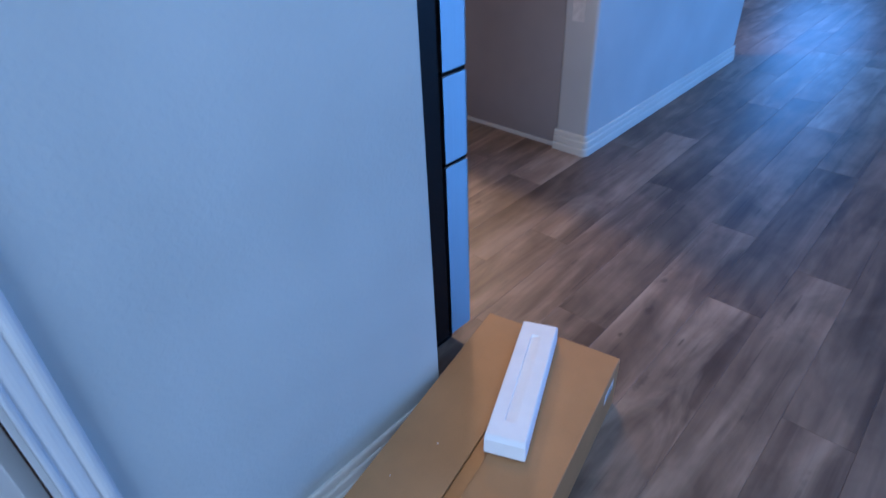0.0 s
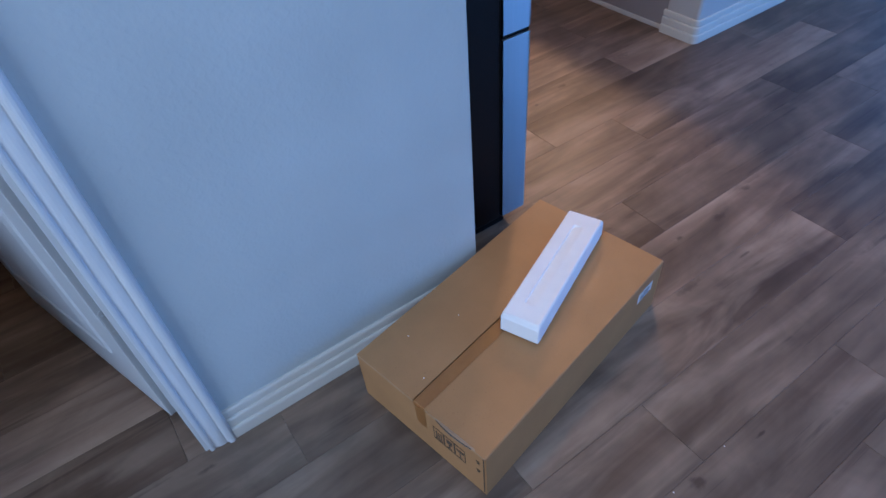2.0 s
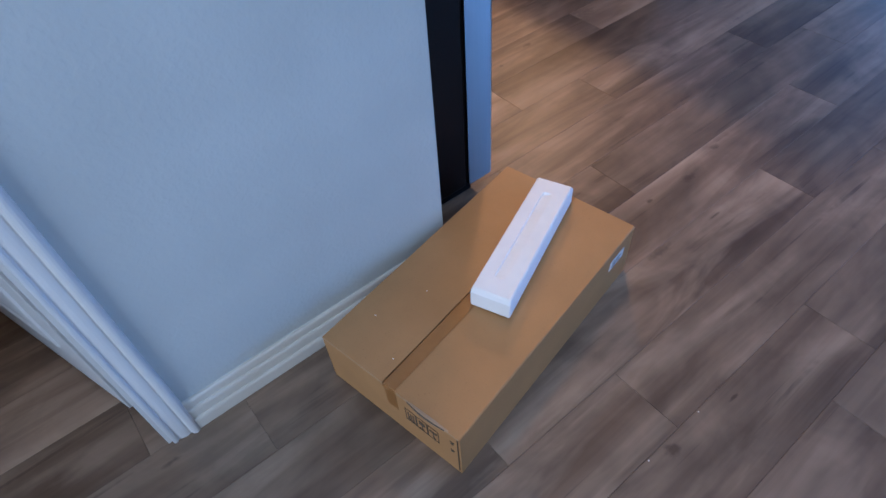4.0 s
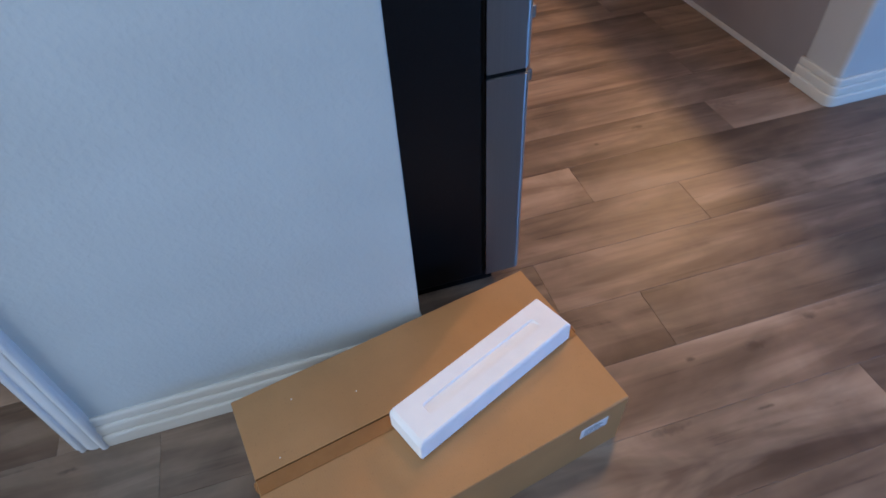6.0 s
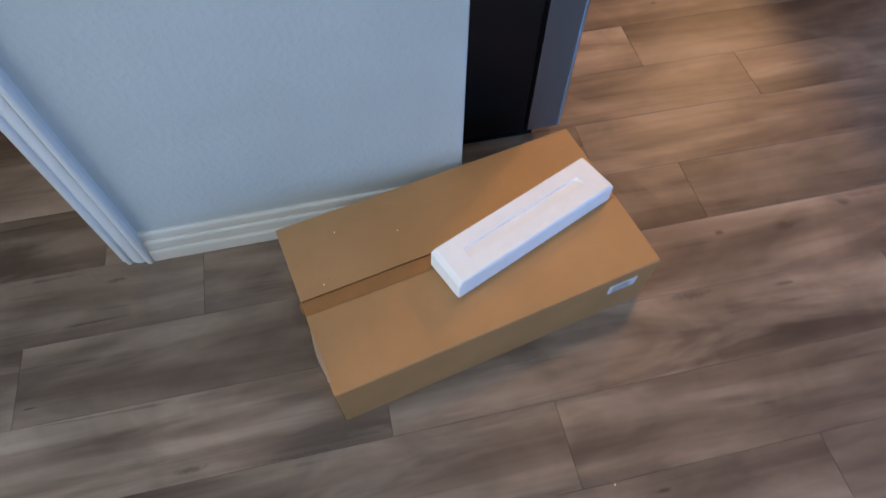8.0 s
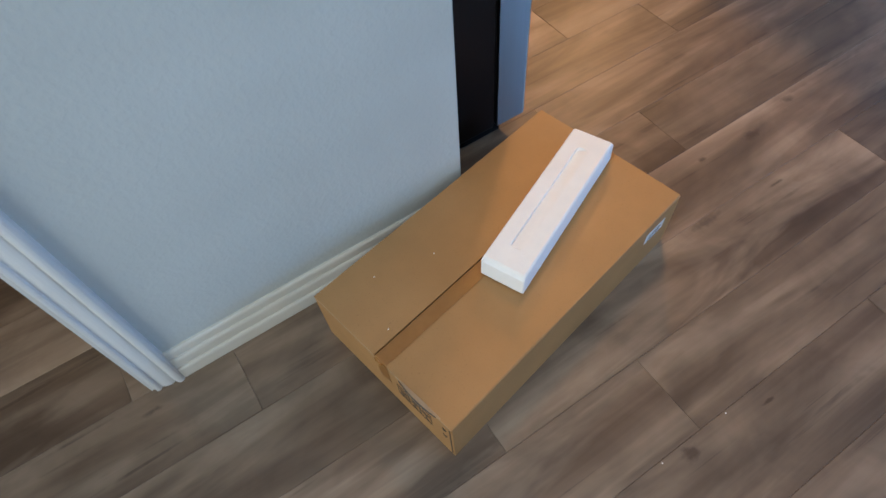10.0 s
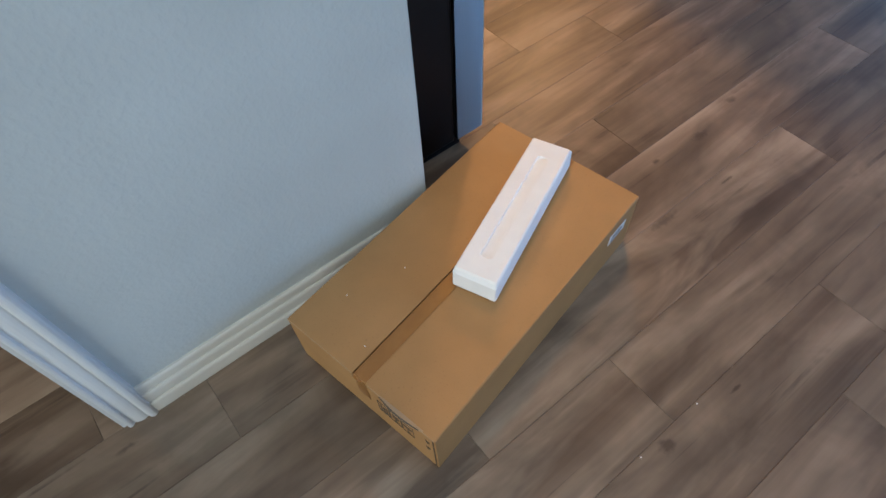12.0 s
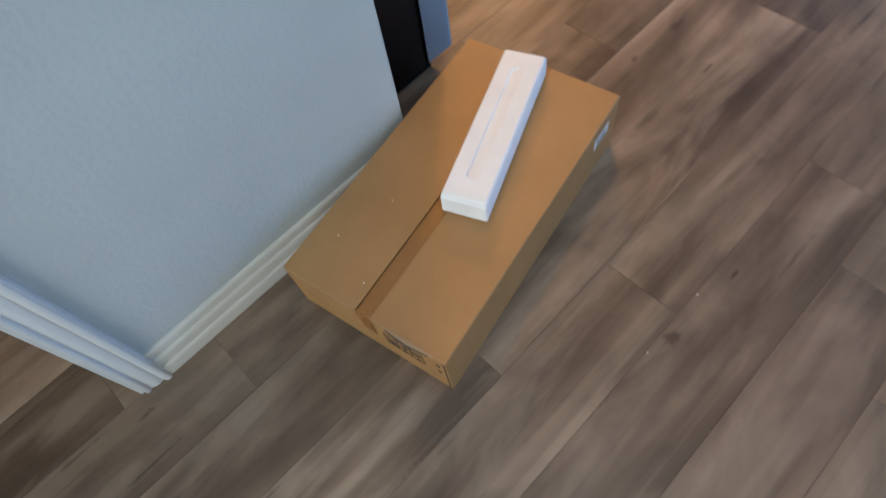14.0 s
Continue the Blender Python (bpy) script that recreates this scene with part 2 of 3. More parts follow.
# ---- the shell of the place ----
X0, X1, Y0, Y1, CEIL = -4.0, 9.5, -4.5, 4.5, 2.6
WALL_END, WALL_T = 0.868, 0.115
DOOR_L, DOOR_R, DOOR_H = -0.91, -0.073, 2.05


def wall(name, bm, label="", mat=wall_paint):
    return thing(name, bm, mat, label, "wall", kind="structure")


b = box(DOOR_R - 0.003, 0, 0, WALL_END, WALL_T, CEIL, 0.004)
wall("wall_north", b, "light grey textured painted wall beside the doorway")
b = box(X0, 0, 0, DOOR_L + 0.003, WALL_T, CEIL)
wall("wall_north_west", b)
b = box(DOOR_L + 0.003, 0, DOOR_H, DOOR_R - 0.003, WALL_T, CEIL)
wall("wall_over_door", b)
wall("wall_pantry", box(0.22, WALL_T, 0, 0.34, Y1, CEIL))
wall("wall_back", box(X0, Y1, 0, X1, Y1 + 0.12, CEIL))
# walls with a window opening each
bm = bmesh.new()
for a, c, lo, hi in [(X0, 4.2, 0, CEIL), (7.0, X1, 0, CEIL), (4.2, 7.0, 0, 0.7), (4.2, 7.0, 2.4, CEIL)]:
    box(a, Y0 - 0.12, lo, c, Y0, hi, bm=bm)
wall("wall_south", bm)
bm = bmesh.new()
for a, c, lo, hi in [(Y0, -3.4, 0, CEIL), (-1.0, Y1, 0, CEIL), (-3.4, -1.0, 0, 0.75), (-3.4, -1.0, 2.45, CEIL)]:
    box(X0 - 0.12, a, lo, X0, c, hi, bm=bm)
wall("wall_west", bm)
bm = bmesh.new()
for a, c, lo, hi in [(Y0, 0.49, 0, CEIL), (1.45, Y1, 0, CEIL), (0.49, 1.45, 0, 0.85), (0.49, 1.45, 2.15, CEIL)]:
    box(X1, a, lo, X1 + 0.12, c, hi, bm=bm)
wall("wall_east", bm)
thing("ceiling", box(X0, Y0, CEIL, X1, Y1, CEIL + 0.1), ceiling_paint, "white painted ceiling", "ceiling", kind="structure")

# ---- trim ----


def ridge(z0, z1, depth, foot, n=6):
    """One rounded band of the skirting, from its foot up to its soft top edge."""
    out = [(foot, z0), (depth, z0 + 0.004)]
    for i in range(n + 1):
        a = radians(90 * i / n)
        out.append((depth - 0.0055 * (1 - math.cos(a)), z1 - 0.012 + 0.012 * math.sin(a)))
    return out


BASE = [(0, 0)] + ridge(0.0, 0.046, 0.0195, 0.0185) + ridge(0.047, 0.086, 0.0150, 0.0115) + ridge(0.087, 0.120, 0.0105, 0.007) + [(0, 0.1195)]


def baseboard(p, q, out, name="baseboard", label="", profile=BASE):
    """A moulded skirting along the wall from p to q on the floor; out is the way that it faces."""
    p, q, out = Vector((*p, 0)), Vector((*q, 0)), Vector((*out, 0))
    run = (q - p).normalized()
    def at(o):
        return Matrix(((out.x, 0, run.x, o.x), (out.y, 0, run.y, o.y), (0, 1, 0, 0), (0, 0, 0, 1)))
    bm = extrude_profile(profile, at(p), at(q))
    return thing(name, bm, baseboard_paint, label or "off-white moulded baseboard along the wall", "baseboard", kind="structure")


baseboard((0.0, 0), (WALL_END + 0.0187, 0), (0, -1), label="off-white stepped baseboard on the textured wall")
baseboard((WALL_END, -0.0), (WALL_END, WALL_T), (1, 0))
baseboard((X0, 0), (DOOR_L - 0.083, 0), (0, -1))

CASING = [(0, 0), (0, 0.0125), (0.002, 0.0145), (0.006, 0.0155), (0.0105, 0.0145), (0.0125, 0.0115), (0.0145, 0.0095), (0.018, 0.0105), (0.024, 0.0135), (0.031, 0.0155),
          (0.038, 0.0160), (0.044, 0.0150), (0.0475, 0.0135), (0.0495, 0.0150), (0.0520, 0.0195), (0.0560, 0.0235), (0.0610, 0.0250), (0.0665, 0.0245), (0.0705, 0.0215), (0.073, 0.016), (0.0735, 0)]
door_frame = empty("door_frame", pose(0, 0, 0), "white moulded door casing and jamb round the doorway", "door frame", "structure")


def casing_post(x, side):
    pts = [(x + side * u, -d) for u, d in CASING]
    return extrude_profile(pts, pose(0, 0, 0), pose(0, 0, DOOR_H + 0.08))


part("casing", casing_post(DOOR_R, 1), trim_paint, door_frame)
part("casing", casing_post(DOOR_L, -1), trim_paint, door_frame)
pts = [(DOOR_H + u, -d) for u, d in CASING]
part("casing", extrude_profile(pts, Matrix(((0, 0, 1, DOOR_L), (0, 1, 0, 0), (1, 0, 0, 0), (0, 0, 0, 1))), Matrix(((0, 0, 1, DOOR_R), (0, 1, 0, 0), (1, 0, 0, 0), (0, 0, 0, 1)))), trim_paint, door_frame)
part("jamb", box(DOOR_R - 0.0115, -0.0045, 0, DOOR_R - 0.0005, WALL_T + 0.004, DOOR_H, 0.001), trim_paint, door_frame)
part("jamb", box(DOOR_L + 0.004, -0.001, 0, DOOR_L + 0.0125, WALL_T + 0.004, DOOR_H, 0.001), trim_paint, door_frame)

# ---- the open door ----
HINGE = Matrix.Translation((-0.094, 0.168, 0.012)) @ pose(0, 0, 0, 0, 0, 108.5)
door = empty("door", HINGE, "white panelled interior door standing open into the next room", "door")
DW, DT, DH = 0.81, 0.035, 2.02
leaf = bmesh.new()
box(0, 0, 0, DW, DT, DH, 0.0015, 1, leaf)
leaf_ob = part("leaf", leaf, trim_paint, door)


def raised_panel(u0, u1, z0, z1):
    """A moulded frame with a raised field, on the face at y = DT."""
    bm = bmesh.new()
    loops = []
    for inset, h in ((0, 0.0), (0.004, 0.005), (0.012, 0.006), (0.018, 0.001), (0.04, 0.0012), (0.062, 0.005)):
        loops.append([bm.verts.new((u, DT + h, z)) for u, z in ((u0 + inset, z0 + inset), (u1 - inset, z0 + inset), (u1 - inset, z1 - inset), (u0 + inset, z1 - inset))])
    for a, c in zip(loops, loops[1:]):
        for i in range(4):
            bm.faces.new((a[i], a[(i + 1) % 4], c[(i + 1) % 4], c[i]))
    bm.faces.new(loops[-1])
    return bm


part("panel", raised_panel(0.13, DW - 0.13, 0.21, 0.86), trim_paint, door)
part("panel", raised_panel(0.13, DW - 0.13, 1.02, DH - 0.14), trim_paint, door)
for z in (0.42, 1.05, 1.78):
    h = part("hinge", extrude_profile([(0.018 + u, v) for u, v in rounded(0.024, 0.089, 0.009)], Matrix(((0, 0, 1, 0.0005), (1, 0, 0, 0), (0, 1, 0, z), (0, 0, 0, 1))),
                                      Matrix(((0, 0, 1, -0.0022), (1, 0, 0, 0), (0, 1, 0, z), (0, 0, 0, 1)))), hinge_paint, door, "painted-over hinge plate")
    for dz in (-0.03, 0.0, 0.03):
        part("screw", rod((-0.0024, 0.018 + (0.006 if dz else -0.004), z + dz), (-0.0012, 0.018 + (0.006 if dz else -0.004), z + dz), 0.0035, n=10), trim_paint, h)

# ---- half-height wall at the kitchen ----
PX, PY, PX1, PT, PH = 2.768, 0.628, 4.96, 0.20, 1.07
pony = thing("wall_pony", box(PX, PY, 0, PX1, PY + PT, PH, 0.02, 5), far_paint, "pale grey painted half wall with rounded corner", "wall", kind="structure")
baseboard((PX + 0.02, PY), (PX1, PY), (0, -1))
baseboard((PX, PY + 0.02), (PX, PY + PT + 0.004), (-1, 0))
corner = bmesh.new()
loops = []
for i in range(9):
    a = radians(180 + 90 * i / 8)
    loops.append([corner.verts.new((PX + 0.02 + math.cos(a) * (0.02 + d), PY + 0.02 + math.sin(a) * (0.02 + d), z)) for d, z in BASE])
for a, c in zip(loops, loops[1:]):
    for i in range(len(BASE)):
        corner.faces.new((a[i], a[(i + 1) % len(BASE)], c[(i + 1) % len(BASE)], c[i]))
thing("baseboard", corner, baseboard_paint, "off-white moulded baseboard round the wall corner", "baseboard", kind="structure")
cabinet = empty("kitchen_cabinet", pose(PX + 0.02, PY + PT + 0.004, 0), "dark grey painted kitchen cabinet back beside the half wall", "cabinet")
for i in range(3):
    part("back_panel", box(0, i * 0.79, 0.0, 0.018, i * 0.79 + 0.7885, PH - 0.03, 0.001), grey_panel_paint, cabinet)
part("carcass", box(0.0185, 0, 0.0, 0.6, 2.37, PH - 0.035), grey_panel_paint, cabinet)
part("shoe_moulding", extrude_profile([(0, 0.02), (-0.006, 0.018), (-0.011, 0.01), (-0.012, 0), (0, 0)], Matrix(((1, 0, 0, -0.0005), (0, 0, 1, 0.002), (0, 1, 0, 0), (0, 0, 0, 1))),
                                      Matrix(((1, 0, 0, -0.0005), (0, 0, 1, 2.37), (0, 1, 0, 0), (0, 0, 0, 1)))), far_paint, cabinet, "thin pale shoe moulding")
outlet = empty("wall_outlet", pose(PX - 0.003, PY + 0.112, 0.79), "white plastic wall outlet with a cover plate", "outlet")
part("plate", box(-0.003, -0.037, -0.058, 0.003, 0.037, 0.058, 0.002), plastic_white, outlet)
for dz in (-0.022, 0.022):
    part("socket", box(-0.005, -0.016, dz - 0.014, -0.002, 0.016, dz + 0.014, 0.001), plastic_white, outlet)

# ---- refrigerator ----
FY0, FY1, FB0, FB1, FD0, FD1, FH = 0.168, 1.07, 0.40, 1.103, 1.114, 1.222, 1.76
fridge = empty("refrigerator", pose(0, 0, 0), "stainless steel refrigerator with black side panel and drawers", "refrigerator")
part("body", box(FB0, FY0 + 0.004, 0.062, FB1, FY1 - 0.004, FH, 0.004), black_side, fridge, "matt black steel side")
part("gasket", box(FB1, FY0 + 0.012, 0.075, FD0, FY1 - 0.012, FH - 0.01), gasket, fridge)
part("base_grille", box(FB0 + 0.02, FY0 + 0.03, 0.012, FB1 + 0.04, FY1 - 0.03, 0.06), gasket, fridge)
for y in (FY0 + 0.09, FY1 - 0.09):
    part("foot", rod((FB1 - 0.06, y, 0), (FB1 - 0.06, y, 0.02), 0.018), gasket, fridge)


def fridge_door(name, y0, y1, z0, z1):
    bm = box(FD0, y0, z0, FD1, y1, z1)
    edges = [e for e in bm.edges if all(v.co.x > FD1 - 1e-4 for v in e.verts)]
    bmesh.ops.bevel(bm, geom=edges, offset=0.014, segments=5, affect="EDGES", profile=0.5)
    ob = part(name, bm, steel_mat, fridge, "brushed stainless front")
    return ob


def bar_handle(y0, y1, z, parent, vertical=None):
    bm = bmesh.new()
    if vertical:
        rod((FD1 + 0.045, y0, vertical[0]), (FD1 + 0.045, y0, vertical[1]), 0.012, bm)
        for zz in (vertical[0] + 0.05, vertical[1] - 0.05):
            rod((FD1 - 0.002, y0, zz), (FD1 + 0.045, y0, zz), 0.008, bm)
    else:
        box(FD1 + 0.014, y0, z - 0.015, FD1 + 0.027, y1, z + 0.015, 0.004, 2, bm)
        for yy in (y0 + 0.012, y1 - 0.012):
            box(FD1 - 0.002, yy - 0.012, z - 0.011, FD1 + 0.016, yy + 0.012, z + 0.011, 0.002, 2, bm)
    part("handle", bm, steel_mat, parent, "steel bar handle")


FM = (FY0 + FY1) / 2
# Dark blocks added in the door gaps to stand for the shade there.
for z in (0.728, 1.003):
    part("gap_shade_filler", box(FD0 + 0.002, FY0 + 0.006, z + 0.0006, FD1 - 0.009, FY1 - 0.006, z + 0.0138), gasket, fridge, "dark filler standing for the shade between the doors")
d = fridge_door("freezer_drawer", FY0, FY1, 0.064, 0.728)
bar_handle(FY0 + 0.05, FY1 - 0.05, 0.69, d)
d = fridge_door("middle_drawer", FY0, FY1, 0.742, 1.003)
bar_handle(FY0 + 0.05, FY1 - 0.05, 0.845, d)
d = fridge_door("upper_door", FY0, FM - 0.003, 1.018, FH)
bar_handle(FM - 0.05, 0, 0, d, (1.1, 1.7))
d = fridge_door("upper_door", FM + 0.003, FY1, 1.018, FH)
bar_handle(FM + 0.05, 0, 0, d, (1.1, 1.7))

# ---- cardboard box ----
BL, BW, BH = 0.82, 0.455, 0.196
BA = math.atan2(0.162, 0.80)
BOX = Matrix.Translation((0.4566, -0.5658, 0)) @ Matrix.Rotation(BA, 4, "Z")   # local x along the length, y across it
carton = empty("cardboard_box", BOX, "long brown cardboard box taped shut, lying on the floor", "box")
T = 0.005
for y in (0, BW - T):
    part("side_panel", box(0, y, 0, BL, y + T, BH - 0.006, 0.0015, 2), kraft, carton)
for x in (0, BL - T):
    part("end_panel", box(x, T, 0, x + T, BW - T, BH - 0.006, 0.0015, 2), kraft, carton)
part("bottom", box(T, T, 0, BL - T, BW - T, T), kraft, carton)
part("inner_flap", box(T, T, BH - 0.03, BL - T, BW - T, BH - 0.025), kraft, carton)
SEAM = 0.235


def flap(y0, y1, sag):
    """A top flap with a soft fold along its outer edge and a slight sag over its length."""
    bm = bmesh.new()
    nx, prof = 24, [(0.0, -0.006), (0.0006, -0.0025), (0.002, -0.0006), (0.0045, 0.0), (0.03, 0.0005), (0.11, 0.002), (0.19, 0.003), (1.0, 0.003)]
    w = abs(y1 - y0)
    sgn = 1 if y1 > y0 else -1
    rows = []
    for i in range(nx + 1):
        x = BL * i / nx
        row = []
        for u, h in prof:
            u = min(u, w)
            hh = h + sag * math.sin(math.pi * i / nx) * (u / w) + 0.0007 * math.sin(9 * x + 14 * u)
            row.append(bm.verts.new((x, y0 + sgn * u, BH - 0.001 + (hh if u > 0.004 else h))))
        rows.append(row)
    for a, c in zip(rows, rows[1:]):
        for i in range(len(prof) - 1):
            bm.faces.new((a[i], a[i + 1], c[i + 1], c[i]))
    top = list(bm.faces)
    bmesh.ops.recalc_face_normals(bm, faces=top)
    bmesh.ops.solidify(bm, geom=top, thickness=0.004)
    return bm


part("top_flap", flap(0.0, SEAM - 0.001, -0.002), kraft, carton, smooth=False)
part("top_flap", flap(BW, SEAM + 0.0035, -0.001), kraft, carton, smooth=False)
# pale strips on the printed end's top folds: wear plus a painted fold highlight
for y0, y1 in ((0.004, SEAM - 0.040), (SEAM + 0.004, BW - 0.004)):
    part("worn_fold_highlight", box(-0.0010, y0, BH - 0.0075, 0.0006, y1, BH - 0.0030, 0.0004, 1), kraft_in, carton, "pale worn fold with its highlight in the colour")
# tape along the seam, folded down over both ends
tape = bmesh.new()
ty0, ty1, tz = SEAM - 0.037, SEAM - 0.0012, BH + 0.0042
prof = [(-0.0012, BH - 0.095), (-0.0014, BH - 0.05), (-0.0014, BH - 0.004), (0.002, tz - 0.0006), (0.01, tz), (0.2, tz - 0.0012), (0.41, tz - 0.0022),
        (0.62, tz - 0.0012), (BL - 0.01, tz), (BL - 0.002, tz - 0.0006), (BL + 0.0014, BH - 0.004), (BL + 0.0014, BH - 0.06)]
inner = [(x + 0.0005 * (1 if x < 0.002 else -1 if x > BL - 0.002 else 0), z - (0.0005 if 0.001 < x < BL - 0.001 else 0)) for x, z in prof]
extrude_profile(prof + inner[::-1], Matrix(((1, 0, 0, 0), (0, 0, 1, ty0), (0, 1, 0, 0), (0, 0, 0, 1))), Matrix(((1, 0, 0, 0), (0, 0, 1, ty1), (0, 1, 0, 0), (0, 0, 0, 1))), tape)
part("tape", tape, tape_brown, carton, "shiny brown packing tape")
# crumpled tape ends
for ex in (-0.002, BL + 0.004):
    crump = bmesh.new()
    bmesh.ops.create_icosphere(crump, subdivisions=2, radius=0.009)
    for v in crump.verts:
        v.co = Vector((v.co.x * 0.5, v.co.y * 1.5, v.co.z * 0.6)) * (1 + 0.5 * noise.noise(v.co * 260)) + Vector((ex, SEAM - 0.012, BH - 0.002))
    part("tape_end", crump, tape_brown, carton, "crumpled shiny end of the tape")
# tucked corner with a raised slit on the printed end
slit = bmesh.new()
loops = []
for k_ in range(17):
    u = k_ / 16
    y, bow = 0.164 - 0.130 * u, 0.011 * math.sin(math.pi * u)
    loops.append([slit.verts.new(q) for q in ((0.003, y, BH + 0.0012), (-bow * 0.45 - 0.0006, y, BH + 0.0014 + bow * 0.45), (-bow * 0.8 - 0.0018, y, BH - 0.001 + bow * 0.25),
                                              (-bow * 0.35 - 0.0012, y, BH - 0.005 - bow * 0.15), (0.003, y, BH - 0.008 - bow * 0.2))])
for a, c in zip(loops, loops[1:]):
    for i in range(5):
        slit.faces.new((a[i], a[(i + 1) % 5], c[(i + 1) % 5], c[i]))
slit.faces.new(loops[0])
slit.faces.new(loops[-1][::-1])
slot = part("hand_slot", slit, kraft_in, carton, "bowed pale edge of the tucked flap")
# Dark line painted along the slot for the shade in its slit.
gap = bmesh.new()
loops = []
for k_ in range(13):
    u = k_ / 12
    y, bow = 0.156 - 0.114 * u, 0.011 * math.sin(math.pi * (0.06 + 0.88 * u))
    loops.append([gap.verts.new(q) for q in ((-bow * 0.6 - 0.0012, y, BH + 0.0016 + bow * 0.38), (-bow * 0.72 - 0.0026, y, BH - 0.0002 + bow * 0.30), (-bow * 0.5, y, BH - 0.001 + bow * 0.3))])
for a, c in zip(loops, loops[1:]):
    for i in range(3):
        gap.faces.new((a[i], a[(i + 1) % 3], c[(i + 1) % 3], c[i]))
part("slot_shade_line", gap, print_and_shade_ink, slot)
# Ink strip on the end face that stands for shade in the open corner.
part("corner_shade_strip", box(-0.0012, 0.0055, 0.012, 0.0004, 0.008, BH - 0.004), print_and_shade_ink, carton, "dark strip painted for the shade in the open corner seam")


def printed(name, strokes, material, parent, label=""):
    """Thin printed bars on the end face: each is y0, z0, y1, z1."""
    bm = bmesh.new()
    for y0, z0, y1, z1 in strokes:
        box(-0.0011, y0, z0, 0.0, y1, z1, bm=bm)
    return part(name, bm, material, parent, label)


PY1, PZ0, PZ1 = 0.173, 0.087, 0.146
frames = []
for i in range(3):
    a, c = PY1 - 0.036 * (i + 1) + 0.001, PY1 - 0.036 * i
    frames += [(a, PZ0, c, PZ0 + 0.002), (a, PZ1 - 0.002, c, PZ1), (a, PZ0, a + 0.0018, PZ1), (c - 0.0018, PZ0, c, PZ1)]
printed("print_frame", frames, print_and_shade_ink, carton, "black printed handling marks")
mid = [PY1 - 0.018 - 0.036 * i for i in range(3)]
printed("print_mark", [(mid[0] - 0.010, 0.097, mid[0] - 0.006, 0.132), (mid[0] + 0.006, 0.097, mid[0] + 0.010, 0.132), (mid[0] - 0.012, 0.094, mid[0] + 0.012, 0.097),
                       (mid[0] - 0.002, 0.102, mid[0] + 0.002, 0.128)], print_and_shade_ink, carton)
printed("print_mark", [(mid[1] - 0.002, 0.096, mid[1] + 0.002, 0.116), (mid[1] - 0.008, 0.094, mid[1] + 0.008, 0.0965), (mid[1] - 0.009, 0.116, mid[1] + 0.009, 0.132)], print_and_shade_ink, carton)
printed("print_mark", [(mid[2] - 0.0015, 0.095, mid[2] + 0.0015, 0.127), (mid[2] - 0.012, 0.12, mid[2] + 0.012, 0.129), (mid[2] - 0.006, 0.094, mid[2] - 0.001, 0.097)], print_and_shade_ink, carton)
printed("print_mark", [(0.018, 0.15, 0.03, 0.155), (0.02, 0.142, 0.028, 0.146)], print_and_shade_ink, carton)
printed("print_mark", [(0.018, 0.108, 0.03, 0.112), (0.021, 0.1, 0.028, 0.104)], print_and_shade_ink, carton)
lab = part("shipping_label", box(0.690, -0.0012, 0.116, 0.768, 0.0, 0.154), label_white, carton, "white paper label")
bm = bmesh.new()
for i in range(4):
    box(0.700, -0.0018, 0.121 + i * 0.0075, 0.754 - 0.008 * (i % 2), -0.0011, 0.1245 + i * 0.0075, bm=bm)
part("label_print", bm, grey_ink, lab)

# ---- foam bar ----
FL, FW, FHT = 0.476, 0.113, 0.066
fc = Vector((0.9587, -0.2554))
FOAM = Matrix.Translation((fc.x, fc.y, BH + 0.0045)) @ Matrix.Rotation(math.atan2(0.186, 0.427), 4, "Z")


def foam_bar():
    bm = bmesh.new()
    rings = [(FL - 0.006, FW - 0.006, 0.004, 0.0), (FL, FW, 0.005, 0.003), (FL - 0.002, FW - 0.001, 0.005, FHT - 0.013), (FL - 0.014, FW - 0.005, 0.006, FHT - 0.0035),
             (FL - 0.024, FW - 0.012, 0.006, FHT), (0.350, 0.033, 0.009, FHT), (0.341, 0.025, 0.008, None)]
    # the groove is deepest along one side and runs out towards the other
    loops = [[bm.verts.new((x, y + (0.003 if z is None else 0), FHT - 0.0012 - 0.0075 * (y + 0.0125) / 0.025 if z is None else z)) for x, y in rounded(l, w, r)] for l, w, r, z in rings]
    n = len(loops[0])
    for a, c in zip(loops, loops[1:]):
        for i in range(n):
            bm.faces.new((a[i], a[(i + 1) % n], c[(i + 1) % n], c[i]))
    bm.faces.new(loops[0][::-1])
    bm.faces.new(loops[-1])
    return bm


ob = thing("foam_block", foam_bar(), foam_white, "white polystyrene packing bar with a long groove, on the box", "foam", m=FOAM)

# ---- foam crumbs ----
def crumb(x, y, z, r, seed):
    bm = bmesh.new()
    bmesh.ops.create_icosphere(bm, subdivisions=1, radius=r)
    for v in bm.verts:
        v.co *= 1 + 0.35 * noise.noise(v.co * 400 + Vector((seed, 0, 0)))
    thing("foam_crumb", bm, foam_white, "tiny white crumb of packing foam", "foam crumb", group="foam crumbs", m=pose(x, y, z))


for i, (x, y) in enumerate(((0.659, -0.189), (0.508, -0.162), (0.466, -0.299))):
    crumb(x, y, BH + 0.0045, 0.0018, i)
crumb(1.203, -0.166, BH + 0.006, 0.0045, 11)
for i, (x, y) in enumerate(((1.03, -0.84), (0.83, -0.84), (1.27, -0.36))):
    crumb(x, y, 0.0015, 0.002, i + 5)

# ---- floor ----
floor = thing("floor", box(X0, Y0, -0.12, X1, Y1, -0.0075), sub_mat, "grey-brown wood-look vinyl plank floor", "floor", kind="structure")
PLEN, PWID, PY_0 = 1.425, 0.208, -0.21


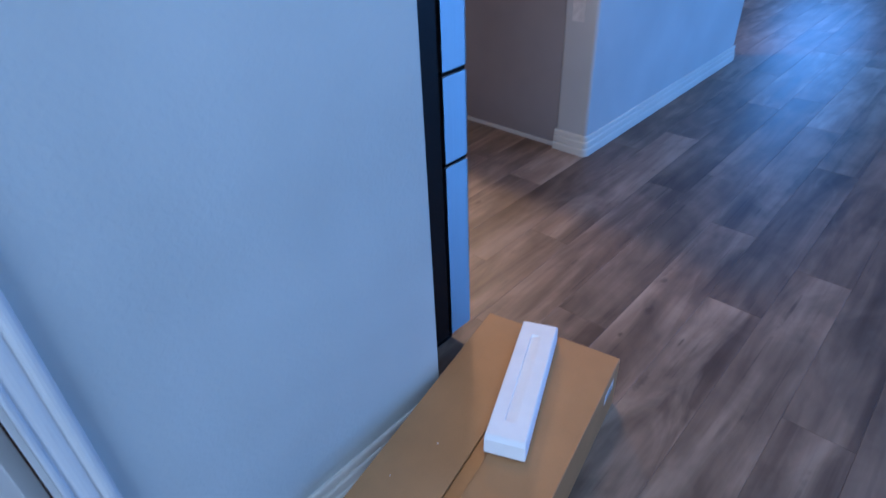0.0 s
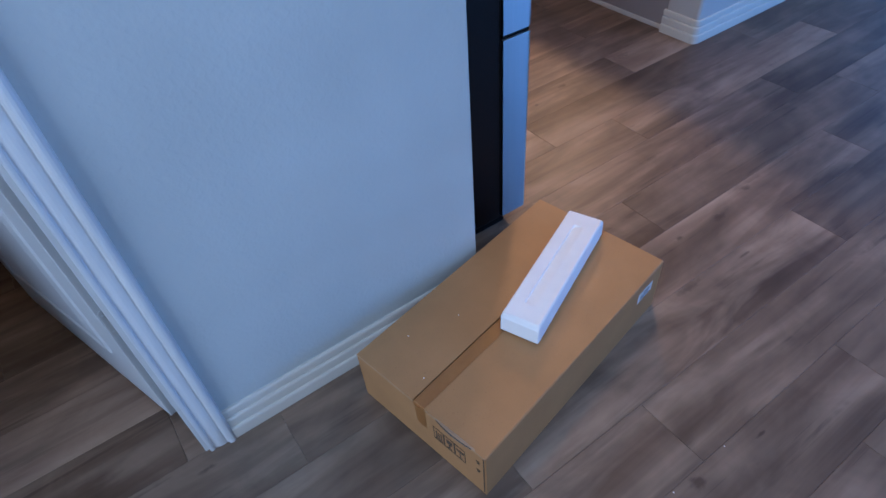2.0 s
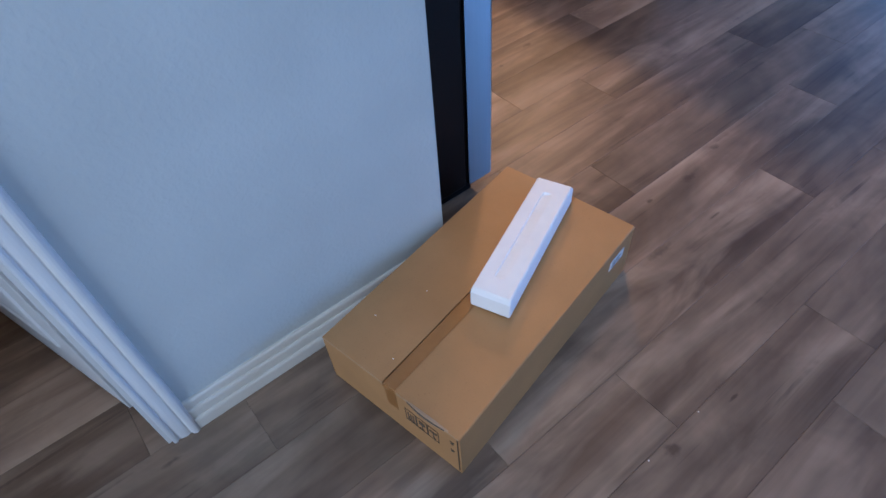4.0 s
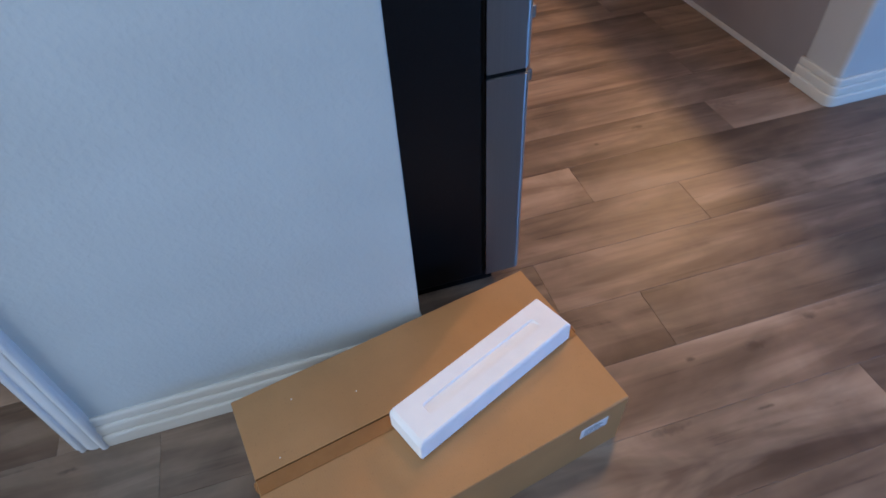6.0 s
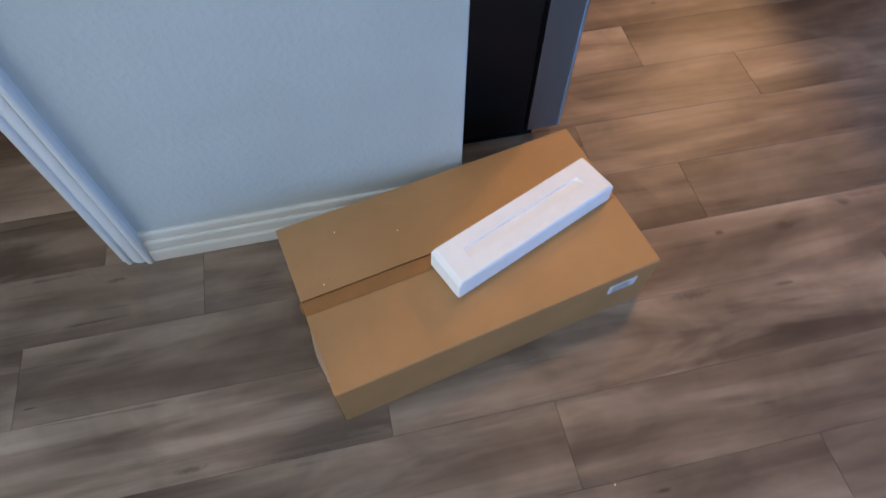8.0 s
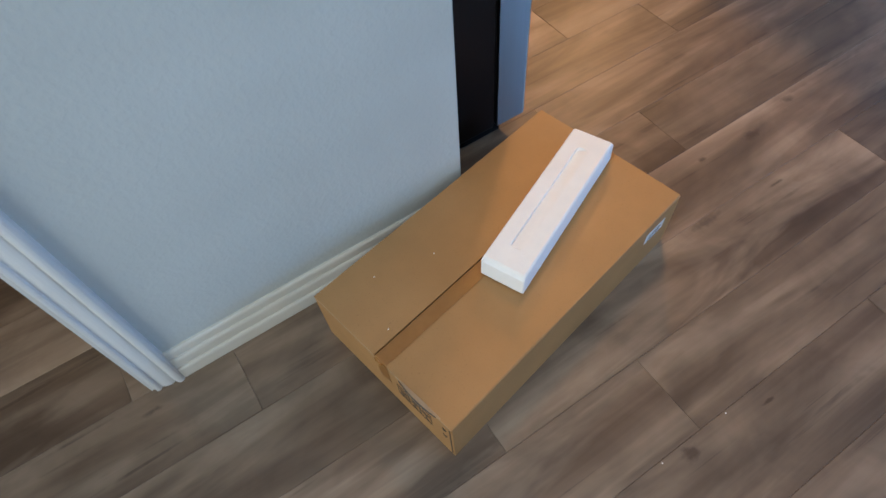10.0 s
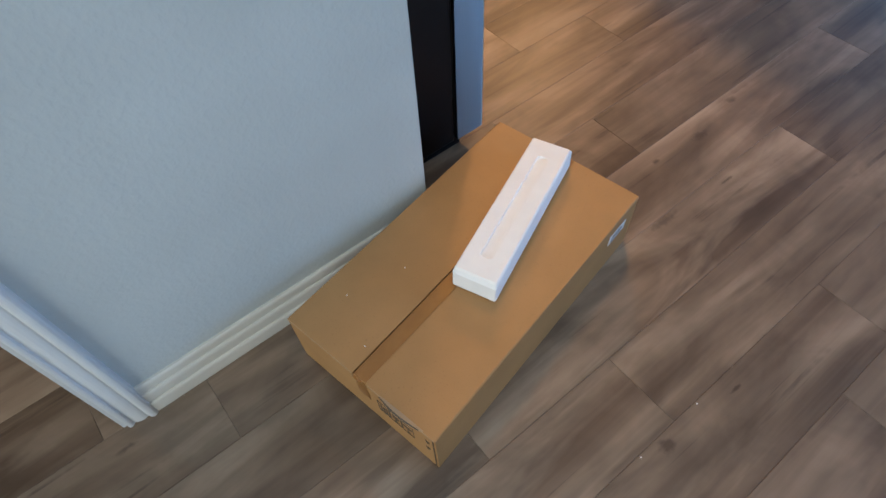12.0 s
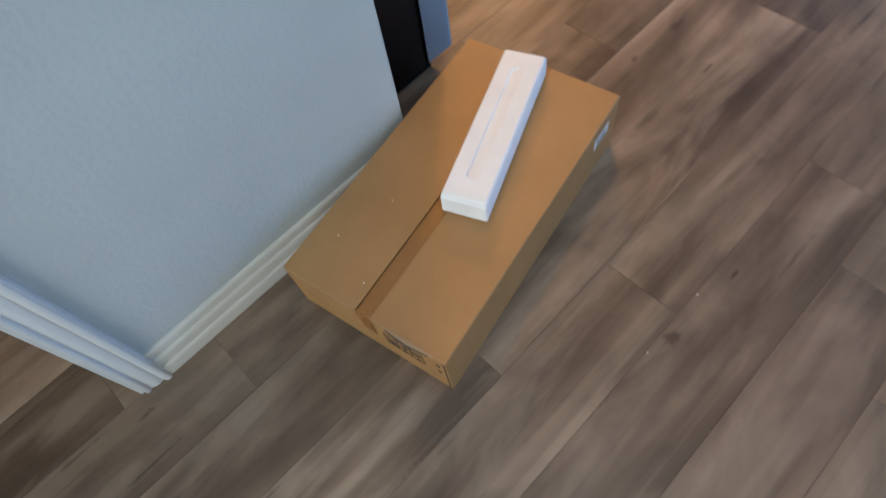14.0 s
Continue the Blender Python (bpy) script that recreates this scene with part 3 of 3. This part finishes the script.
def plank_mesh(l, w, material):
    bm = bmesh.new()
    g, bv = 0.0002, 0.0010
    lo = [bm.verts.new((x, y, -0.007)) for x, y in ((g, g), (l - g, g), (l - g, w - g), (g, w - g))]
    mid_ = [bm.verts.new((x, y, -0.0009)) for x, y in ((g, g), (l - g, g), (l - g, w - g), (g, w - g))]
    hi = [bm.verts.new((x, y, 0)) for x, y in ((bv, bv), (l - bv, bv), (l - bv, w - bv), (bv, w - bv))]
    for a, c in ((lo, mid_), (mid_, hi)):
        for i in range(4):
            bm.faces.new((a[i], a[(i + 1) % 4], c[(i + 1) % 4], c[i]))
    bm.faces.new(hi)
    return mesh_of(bm, "plank", material)


PLANKS = [plank_mesh(PLEN, PWID, m) for m in (plank_light, plank_mat, plank_dark)]
# a joint of each row that is known, and the prints of the boards from that joint on; the others step by chance
JOINT = {0: 0.13, 1: -0.322, 2: 0.558, 3: 0.955, 4: 1.547, -1: 1.29, -2: 1.945, -3: 1.61, -4: 2.33}
PRINT = {0: {-1: 1, 0: 1, 1: 1}, 1: {-1: 1, 0: 1, 1: 0, 2: 1}, 2: {-1: 0, 0: 0, 1: 2}, 3: {-1: 1, 0: 1, 1: 2}, 4: {-1: 1, 0: 2, 1: 1}, 5: {-1: 1, 0: 2, 1: 2, 2: 1, 3: 1},
         -1: {-1: 1, 0: 1, 1: 2}, -2: {-1: 1, 0: 0, 1: 2}, -3: {-1: 0, 0: 1, 1: 1}, -4: {-1: 1, 0: 0}}
rng = random.Random(4)
rest = bmesh.new()
for r in range(-22, 21):
    y = PY_0 - PWID * r
    if y < Y0 or y + PWID > Y1:
        continue
    first = JOINT.get(r, rng.uniform(0, PLEN))
    for i in range(-6, 9):
        x = first + i * PLEN
        pick = PRINT.get(r, {}).get(i, rng.choice((0, 1, 1, 1, 2)))
        a, c = max(x, X0), min(x + PLEN, X1)
        if c - a < 0.02:
            continue
        if -3.0 < x < 7.0 and -14 <= r <= 13:
            ob = new("plank", PLANKS[pick])
            ob.location = (x, y, 0)
            ob.parent = floor
        else:
            box(a + 0.0008, y + 0.0008, -0.007, c - 0.0008, y + PWID - 0.0008, 0, bm=rest)
far_planks = part("planks_far", rest, plank_mat, floor)
tagged(far_planks, kind="stuff")
